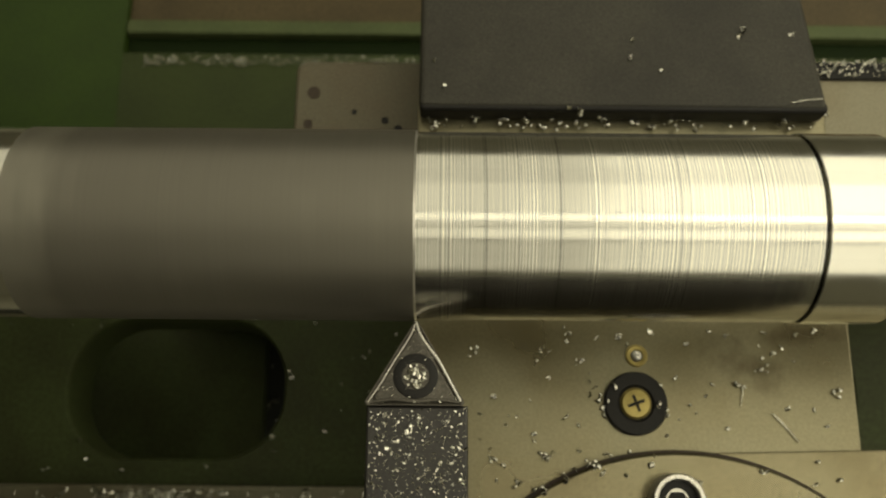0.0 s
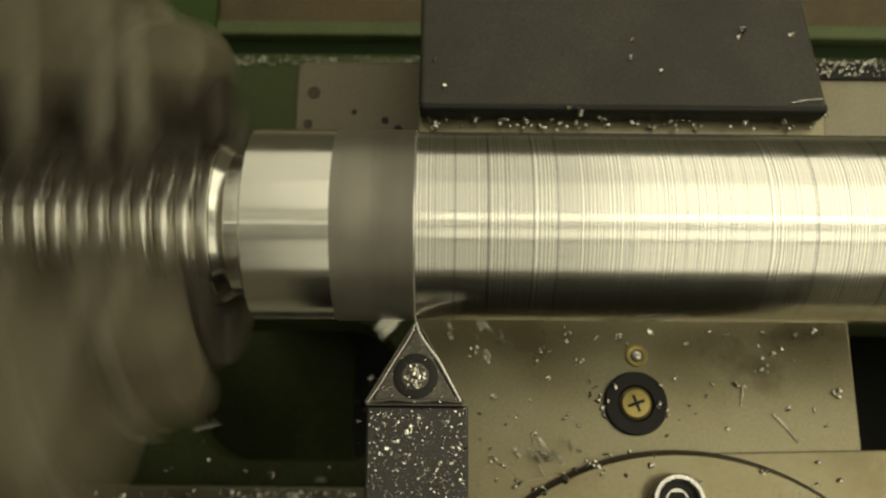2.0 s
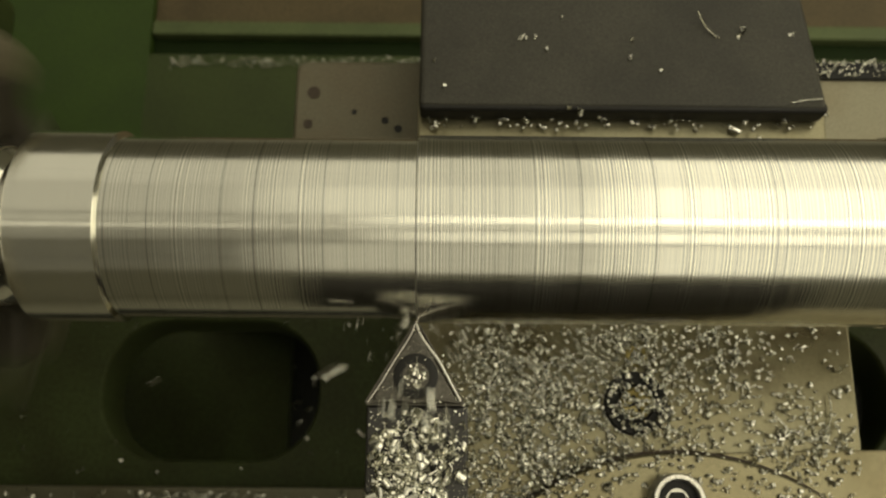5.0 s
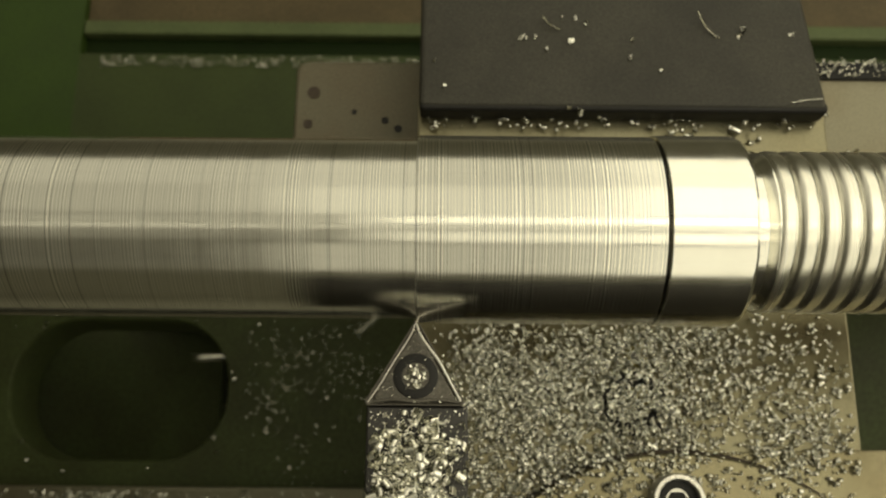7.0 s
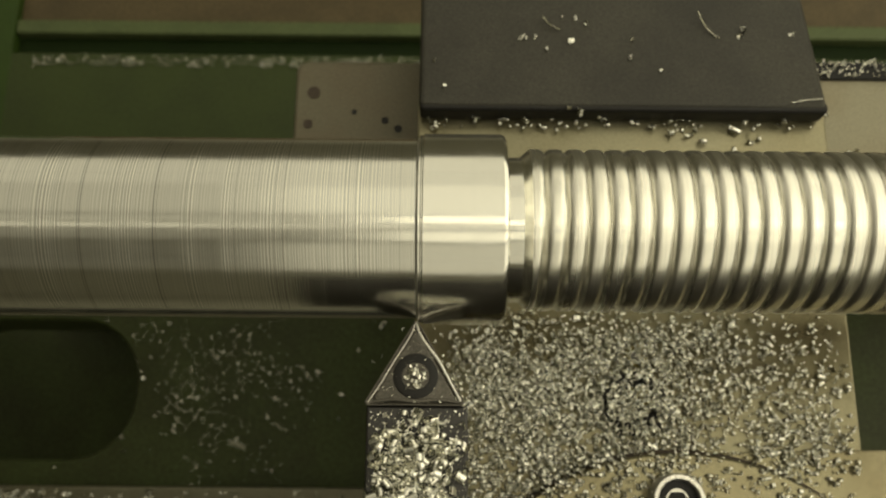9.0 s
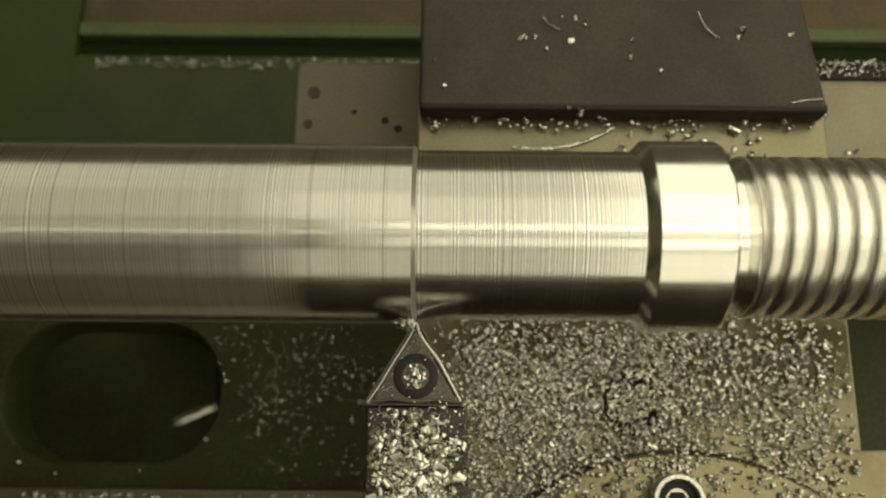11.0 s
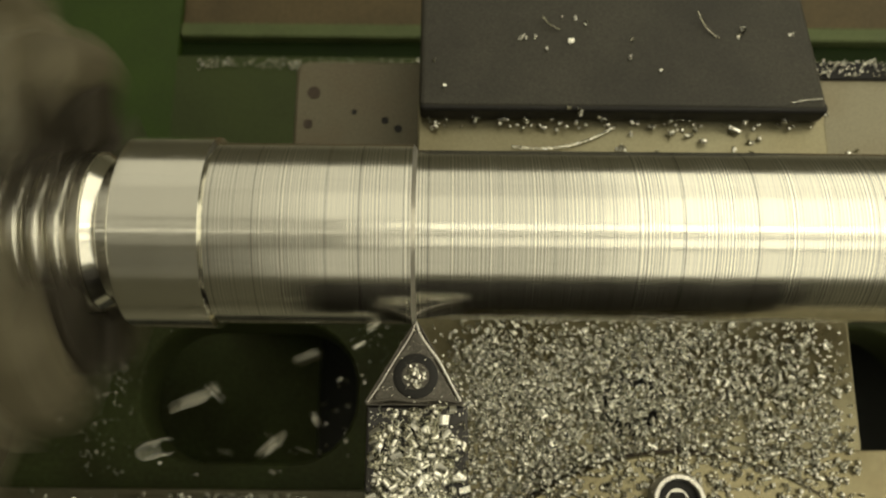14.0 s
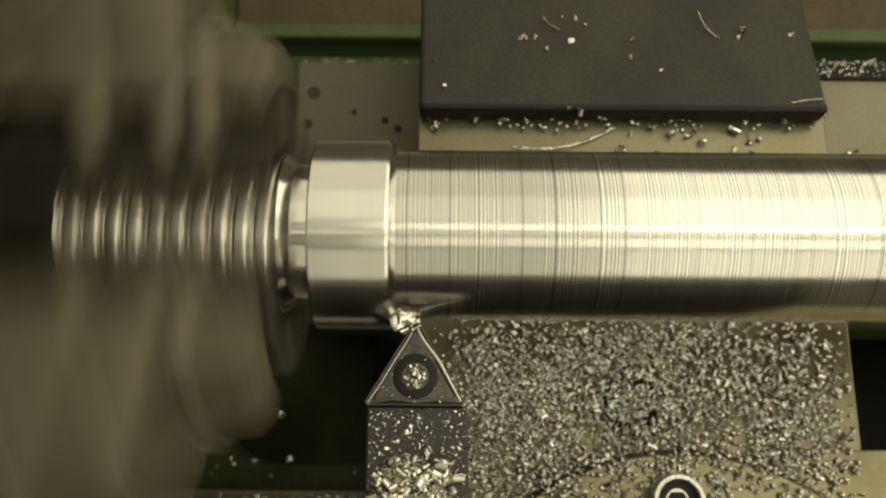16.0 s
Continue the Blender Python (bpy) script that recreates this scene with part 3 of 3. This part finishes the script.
for rz in (20, 110):
    bmx = box(-2.3, 2.3, -0.42, 0.42, -68.2, -67.62, 0.1)
    bmesh.ops.transform(bmx, matrix=Matrix.Translation((51.4 * MM, -28.2 * MM, 0)) @ Matrix.Rotation(radians(rz), 4, "Z"), verts=bmx.verts)
    part("cross_slot", bmx, M_BLACK, hd, "dark cross slot")
cap = thing("socket_screw", "steel socket head cap screw in the swivel base", "screw")
part("head", disc_z(58.9, -52.8, [(6.6, -66), (6.6, -58.4), (6.3, -57.9), (5.4, -57.9), (5.1, -58.3), (5.0, -60.5)], 48), M_CAP, cap, "bright steel rim", True)
part("socket", disc_z(58.9, -52.8, [(5.0, -61), (5.0, -60.2), (3.0, -60.1), (2.9, -62)], 32), M_BLACK, cap, "dark recess")
part("hexagon", disc_z(58.9, -53.4, [(3.1, -60.6), (3.0, -60.0), (2.7, -59.9)], 6), M_BLACK, cap, "dark hexagon socket")


# ---- swarf ----
def add_chip(vs, fs, rng, at, size, kind="curl"):
    """One chip as a curled ribbon with thickness, set down at random."""
    turn = Euler((rng.uniform(0, 6.28), rng.uniform(0, 6.28), rng.uniform(0, 6.28))).to_matrix()
    if kind == "arc":
        turn = Matrix.Identity(3)
    if kind == "string":
        turn = Euler((0, 0, rng.uniform(0, 6.28))).to_matrix()
    r = size * rng.uniform(0.35, 0.55)
    w = size * rng.uniform(0.28, 0.5)
    sweep = rng.uniform(2.2, 5.2)
    n = 8
    twist = rng.uniform(-0.5, 0.5) * size
    if kind == "string":
        n, sweep, w = 40, 60.0, size * 0.16
    if kind == "arc":
        n = 60
    if kind == "bead":
        base = len(vs)
        n, m = 7, 5
        r, tube = size * rng.uniform(0.28, 0.42), size * rng.uniform(0.13, 0.2)
        sweep = rng.uniform(2.6, 5.6)
        for i in range(n + 1):
            a = sweep * i / n
            fat = tube * (0.45 if i in (0, n) else 1.0)
            for j in range(m):
                p = 2 * math.pi * j / m
                q = Vector(((r + fat * math.cos(p)) * math.cos(a), (r + fat * math.cos(p)) * math.sin(a), fat * 1.5 * math.sin(p) + twist * i / n))
                vs.append((turn @ q + Vector(at)) * MM)
        for i in range(n):
            for j in range(m):
                b = base + i * m
                fs.append((b + j, b + (j + 1) % m, b + m + (j + 1) % m, b + m + j))
        fs.append(tuple(base + j for j in range(m)))
        fs.append(tuple(base + n * m + j for j in reversed(range(m))))
        return
    base = len(vs)
    th = 0.07 * size
    for i in range(n + 1):
        a = sweep * i / n
        if kind == "string":
            c = [Vector(((i / n - 0.5) * size * 9, 0.16 * size * math.cos(i * 1.6) + size * 1.2 * (i / n - 0.4) ** 2, 0.16 * size * math.sin(i * 1.6)))]
            q = c[0]
            pts = [q + Vector((0, -w, 0)), q + Vector((0, w, 0)), q + Vector((0, w, w)), q + Vector((0, -w, w))]
        elif kind == "arc":
            f = i / n - 0.5
            q = Vector((f * size, size * 0.42 * f * f + 0.22 * math.cos(i * 1.9), 0.22 * math.sin(i * 1.9)))
            pts = [q + Vector((0, -0.22, 0)), q + Vector((0, 0.22, 0)), q + Vector((0, 0.22, 0.3)), q + Vector((0, -0.22, 0.3))]
        else:
            co, si = math.cos(a), math.sin(a)
            k = twist * i / n
            pts = [Vector((r * co, r * si, k - w)), Vector((r * co, r * si, k + w)), Vector(((r - th) * co, (r - th) * si, k + w)), Vector(((r - th) * co, (r - th) * si, k - w))]
        for p in pts:
            vs.append((turn @ p + Vector(at)) * MM)
    for i in range(n):
        b = base + 4 * i
        for j in range(4):
            fs.append((b + j, b + (j + 1) % 4, b + 4 + (j + 1) % 4, b + 4 + j))
    fs.append((base, base + 1, base + 2, base + 3))
    e = base + 4 * n
    fs.append((e + 3, e + 2, e + 1, e))


def swarf(name, chips, seed, label, category="swarf", group="", kind="stuff", at=(0, 0, 0)):
    """chips: (x, y, z, size, kind) in millimetres about the place at."""
    rng = random.Random(seed)
    vs, fs = [], []
    for x, y, z, size, k in chips:
        add_chip(vs, fs, rng, (x, y, z), size, k)
    me = bpy.data.meshes.new(name)
    me.from_pydata([tuple(v) for v in vs], [], fs)
    me.materials.append(M_CHIP)
    me.shade_smooth()
    me.set_sharp_from_angle(angle=radians(80))
    ob = new(name, me)
    ob.location = Vector(at) * MM
    return tagged(ob, label, category, group, kind)


rng = random.Random(7)
U = rng.uniform


def plate_z(x, y):
    if (x - 61) ** 2 + (y + 109) ** 2 < 68 ** 2:
        return -65.2
    d = math.hypot(x - 51.4, y + 28.2)
    if d < 8.4:
        return -68.1 if d > 4.4 else -67.6
    if math.hypot(x - 52.4, y + 15.4) < 3:
        return -69.2
    return -68.5 if y < -41 + (x - 64) * 0.027 and x > 20 else -70.0


def cover_z(y):
    return -61.5 - max(0.0, y - 53.6) * 0.228


wiper = thing("way_wiper", "dark felt way wiper strip along the saddle, covered with chips", "way wiper")
part("strip", box(112.5, 258, 85.6, 92.2, -114, -108.6, 0.8), M_BLACK, wiper)

# chips that lie there from the start
loose = []
for k in range(80):
    x, y = U(8, 107), U(-51, -8)
    loose.append((x, y, plate_z(x, y) + 0.7, U(0.9, 2.0), "bead" if k % 3 else "curl"))
    if k % 4 == 0:
        for q in range(rng.randint(2, 5)):
            x2, y2 = x + U(-2, 2), y + U(-2, 2)
            loose.append((x2, y2, plate_z(x2, y2) + 0.7, U(0.9, 1.8), "bead"))
loose += [(91, -34, -69.4, 1.1, "string"), (80, -26, -69.3, 0.6, "string")]
for k in range(70):
    loose.append((U(-5, 106), U(49.5, 52.8), -69.2 + U(0, 2.5), U(0.9, 2.0), "bead"))
for k in range(260):
    loose.append((U(113, 200), U(86.5, 92), -108.2 + U(0, 1.5), U(0.7, 1.7), "bead"))
for k in range(14):
    loose.append((U(112, 170), U(55, 85), -109.2, U(1.0, 1.8), "curl"))
swarf("loose_swarf", loose, 1, "scattered bright steel chips on the slide")
on_cover = []
for x, y, sz in ((88, 80.5, 2.2), (86.5, 78.5, 1.6), (102, 80, 1.5), (54, 70.5, 1.5), (62, 66, 1.1), (0, 60, 1.0), (38, 51.5, 2.2), (35, 53, 1.4), (-3, 69, 1.0), (55, 77, 1.2)):
    on_cover.append((x, y, cover_z(y) + 0.6, sz, "curl"))
on_cover += [(102, 56, cover_z(56) + 0.6, 1.0, "string")]
swarf("swarf_on_cover", on_cover, 2, "few bright chips lying on black rubber")
specks = []
for k in range(700):
    x, y = U(-13.6, 4.7), U(-56, -35.8)
    specks.append((x, y, -0.9, U(0.18, 0.55) if k % 9 else U(0.7, 1.2), "curl"))
for k in range(170):
    a = U(0, 1) ** 0.6
    specks.append((-5 + U(-9, 9) * a, -20 - 15 * a, 0.0, U(0.1, 0.34), "curl"))
for k in range(30):
    a, d = U(0, 6.28), 2.2 * math.sqrt(U(0, 1))
    specks.append((-5 + d * math.cos(a), -29.7 + d * math.sin(a), 0.1 + U(0, 0.5), U(0.6, 1.15), "curl"))
swarf("swarf_on_tool", specks, 3, "fine bright metal dust on the black tool holder")
edge = []
for k in range(2600):
    x = U(-100, 520)
    clump = 0.5 + 0.5 * math.sin(x * 0.21) * math.sin(x * 0.083 + 1)
    if rng.random() < 0.3 + clump ** 2:
        edge.append((x, 219.5 + U(-4, 3) - 3 * clump, -359.4 + U(0, 1.6), U(0.6, 1.9), "bead"))
for k in range(150):
    x, y = U(-150, 260), U(-46, 45)
    if all(((x - cx) / 56) ** 2 + ((y - cy) / 37) ** 2 > 1 for cx, cy, w, h in OVALS):
        edge.append((x, y, -269.0, U(0.8, 2.4), "curl"))
for k in range(420):
    x = rng.gauss(-36, 13) if k < 200 else rng.gauss(-30, 90)
    edge.append((x, U(-62, -52), -261 + U(0, 4), U(1.2, 2.6), "curl"))
for k in range(120):
    x, y = U(-80, 60), U(-100, 40)
    edge.append((x, y, -498.5, U(2, 5), "curl"))
bed_swarf = swarf("swarf_on_bed", edge, 4, "grey steel chips scattered along the green bed")

# chips that drop on the deck and then travel with it
deck_showers = []
for k in range(26):
    cx, cy = (rng.gauss(60, 20), rng.gauss(-4, 15)) if k < 18 else (rng.gauss(-107, 6), U(-34, 22))
    chips = [(max(-13, min(13, rng.gauss(0, 7))), max(-12, min(12, rng.gauss(0, 7))), 0.4, U(0.5, 1.5), "bead") for q in range(32)]
    deck_showers.append((swarf("swarf_on_deck", chips, 700 + k, "dull chips scattered on the green deck", group="chips on the deck"), U(3.6, 7.5) if k < 18 else U(9.4, 11.4), (cx, cy, -270)))

# chips that come off the tool in showers: (swarf, time, place) each
showers = []
seed = 100


def shank_z(x, y):
    return -1.0


def shower(cx, cy, spread, count, time, z_of, big=(1.1, 2.2), layers=2.2, leave=None, beads=0.8):
    global seed
    seed += 1
    chips = []
    if z_of is shank_z:
        leave = U(15.5, 15.85) if cy > -47 else None
    z0 = z_of(cx, cy)
    for k in range(count):
        x, y = max(-spread, min(spread, rng.gauss(0, spread * 0.55))), max(-spread, min(spread, rng.gauss(0, spread * 0.55)))
        if cx + x > 108.5:
            x = 108.5 - cx
        if z_of(cx + x, cy + y) == -65.2 and rng.random() < 0.5:
            continue
        chips.append((x, y, z_of(cx + x, cy + y) - z0 + 0.6 + U(0, 1) ** 2 * layers, U(*big) * 1.32, "bead" if rng.random() < beads else "curl"))
    ob = swarf("swarf_shower", chips, seed, "shower of small curled bright steel chips", group="chips off the cut", at=(cx, cy, z0))
    showers.append((ob, time, (cx, cy, z0), leave))


for k in range(27):
    shower(8 + 38 * rng.random() ** 1.2, U(-46, -14), 8, 13, U(1.7 if k < 6 else 2.6, 3.4), plate_z, (0.85, 1.7), 1.2, None, 0.6)
for k in range(5):
    shower(U(60, 105), U(-44, -12), 9, 7, U(2.2, 3.4), plate_z, (0.85, 1.7), 0.8)
for k in range(300):
    x = 5.5 + 98 * rng.random() ** 1.15
    y = U(-56, -8)
    if x > 75 and rng.random() < (0.55 if y > -25 else 0.3):
        continue
    if plate_z(x, y) > -66 and rng.random() < (0.75 if x > 66 else 0.3):
        continue
    shower(x, y, min(9, 110 - x), 26, U(3.4, 6.4), plate_z, (0.66, 1.4), 1.6)
for k in range(12):
    shower(51.4 + U(-5, 5), -28.2 + U(-5, 5), 5, 20, U(3.7, 6.2), plate_z, (0.66, 1.4), 1.6)
for k in range(60):
    x = 8 + 92 * rng.random()
    shower(x, U(-56, -8), min(9, 110 - x), 20, U(9.8, 13.5), plate_z, (0.75, 1.55), 2.6, None, 0.7)
for k in range(7):
    shower(U(0, 100), U(30, 48), 7, 7, U(3.6, 11.0), lambda x, y: -70.0)
for k in range(3):
    shower(U(5, 95), U(58, 84), 9, 3, U(2.2, 6.2), lambda x, y: cover_z(y), (0.9, 1.6), 0.2)


for k in range(14):
    shower(U(-9, 0), U(-54, -40), 4.4, 10, U(1.9, 3.3), shank_z, (0.9, 1.6), 1.6, 15.65 if k < 2 else None, 0.25)
for k in range(38):
    shower(U(-9, 0), U(-55, -39.5), 4.4, 11, U(3.5, 6.4), shank_z, (0.95, 1.8), 2.0, U(15.5, 15.9) if k % 3 else None, 0.25)
for k in range(16):
    shower(U(-9, 0), U(-53, -39), 4.4, 11, U(9.7, 12.2), shank_z, (1.0, 2.0), 2.6, U(15.5, 15.9) if k % 4 else None, 0.25)
long_curl = swarf("swarf_curl", [(0, 0, 0, 31.0, "arc")], 11, "long thin coiled steel turning on the slide", kind="", category="metal turning")
curls = [(long_curl, 9.0, (35, 44.5, -69), 12)]
for cx, cy, cz, size, rz, t in ((77, 81.7, -67.0, 10.5, -58, 2.5), (15.2, -16.8, -68.5, 12, 82, 3.1), (102.5, -31.7, -68.5, 13, 78, 3.2), (98, -26, -66.5, 9, 20, 9.9),
                                (31, 82.0, -67.0, 6.5, -40, 5.2), (20, -36, -66.5, 8, 60, 10.5)):
    curls.append((swarf("swarf_curl", [(0, 0, 0, size, "arc")], 600 + len(curls), "thin coiled bright steel turning", kind="", category="metal turning", group="coiled turnings"), t, (cx, cy, cz), rz))
flyers = []
for k in range(280):
    t0 = U(0.0, 9.0) if k < 110 else U(11.0, 15.9)
    ob = swarf("flying_chip", [(0, 0, 0, U(1.3, 3.4), "bead" if k % 2 else "curl")], 500 + k, "small curled steel chip thrown off the cut", "metal chip", "flying chips", "")
    flyers.append((ob, t0, U(-75, -18), U(-48, -22), U(0.07, 0.16), 0.035))
# curls that gather at the cutting edge before they fly off
for k in range(64):
    t0 = U(2.7, 3.3) if k < 9 else U(9.6, 15.8)
    ob = swarf("chip_tangle", [(U(-1.6, 1.6), U(-1.2, 0.6), U(-0.3, 0.9), U(1.2, 2.6), "curl") for q in range(rng.randint(3, 6))], 900 + k, "tangle of fresh steel curls thrown off the cut", "swarf", "chip tangles")
    flyers.append((ob, t0, U(-70, -20), U(-46, -24), U(0.08, 0.16), U(0.12, 0.26)))


# ---- motion ----
def motions():
    turn = 0
    rows = []
    for t in FRAMES:
        x, y = PLACE[t]
        rows.append((t, pose(x * MM, y * MM, 0, turn % 360, 0, 0)))
        turn += SPIN
    walk(shaft, rows)
    walk(chuck, rows)
    for ob in (bed, tray, headstock):
        walk(ob, [(t, pose(PLACE[t][0] * MM, PLACE[t][1] * MM, 0)) for t in FRAMES[::3]])
    for ob, t, (x, y, z) in deck_showers:
        born = pose(TIP_X * MM, -0.001, 0)
        rows = [(0.0, born), (t, born)]
        rows += [(q, pose((x + PLACE[q][0]) * MM, (y + PLACE[q][1]) * MM, z * MM)) for q in FRAMES[::3] if q > t + 0.25]
        walk(ob, rows)
    walk(bed_swarf, [(t, pose(PLACE[t][0] * MM, PLACE[t][1] * MM, 0)) for t in FRAMES[::3]])
    step = 1.0 / FPS
    r3 = random.Random(3)
    for ob, t, (x, y, z), leave in showers:
        born = pose(TIP_X * MM, -0.001, 0)
        rest = pose(x * MM, y * MM, z * MM)
        r = [(0.0, born), (t, born), (t + 0.2, rest)]
        if leave:
            r += [(leave, rest), (leave + 0.2, pose(-0.035, (y - 6) * MM, -0.20)), (leave + 0.3, pose(-0.06, (y - 8) * MM, -0.494))]
            r = [q for q in r if q[0] < 16.0]
            last = r[-1][1]
            r.append((16.0, last if leave + 0.3 < 16 else pose(-0.06, -0.05, -0.494)))
        else:
            r.append((16.0, rest))
        walk(ob, r)
    born = pose(TIP_X * MM, -0.001, 0)
    for ob, t, (x, y, z), rz in curls:
        rest = pose(x * MM, y * MM, z * MM, 0, 0, rz)
        walk(ob, [(0.0, born), (t, born), (t + 0.2, rest), (16.0, rest)])
    for ob, t0, dx, dy, flight, cling in flyers:
        a = pose(TIP_X * MM, -0.006, 0)
        s0 = pose((TIP_X + dx * (0.12 if cling < 0.1 else 0.04)) * MM, -0.0195, 0.001, 40, 20, 0)
        s1 = pose((TIP_X + dx) * MM, dy * MM, r3.uniform(-0.06, 0.005), 80, 60, 50)
        s2 = pose((TIP_X + dx * 1.5) * MM, (dy - 5) * MM, -0.2, 120, 100, 90)
        s3 = pose((TIP_X + dx * 1.6) * MM, (dy - 6) * MM, -0.496, 150, 120, 100)
        r = [(0.0, a)] + ([(t0, a)] if t0 > 0.03 else [])
        held = [(cling, s0)] if cling > 0.1 else []
        for dt, m in [(0.035, s0)] + held + [(cling + flight, s1), (cling + 0.085 + flight, s2), (cling + 0.215 + flight, s3)]:
            if t0 + dt < 15.96:
                r.append((t0 + dt, m))
        r.append((16.0, r[-1][1]))
        walk(ob, r)
    away = pose(-0.30, 0, 0)
    here = pose(0, 0, 0)
    for ring, t in cuts:
        walk(ring, [(0.0, here), (max(t, step), here), (max(t, step) + step, away), (16.0, away)])
    for lip, ta, tb in lips:
        r = [(0.0, away)] if ta > 0 else []
        if ta > 0.2:
            r.append((ta - step, away))
        r += [(t, pose(tool_u(t) * MM, 0, 0)) for t in FRAMES if ta <= t <= tb]
        r += [(tb + 2 * step, away), (16.0, away)]
        walk(lip, r)


motions()
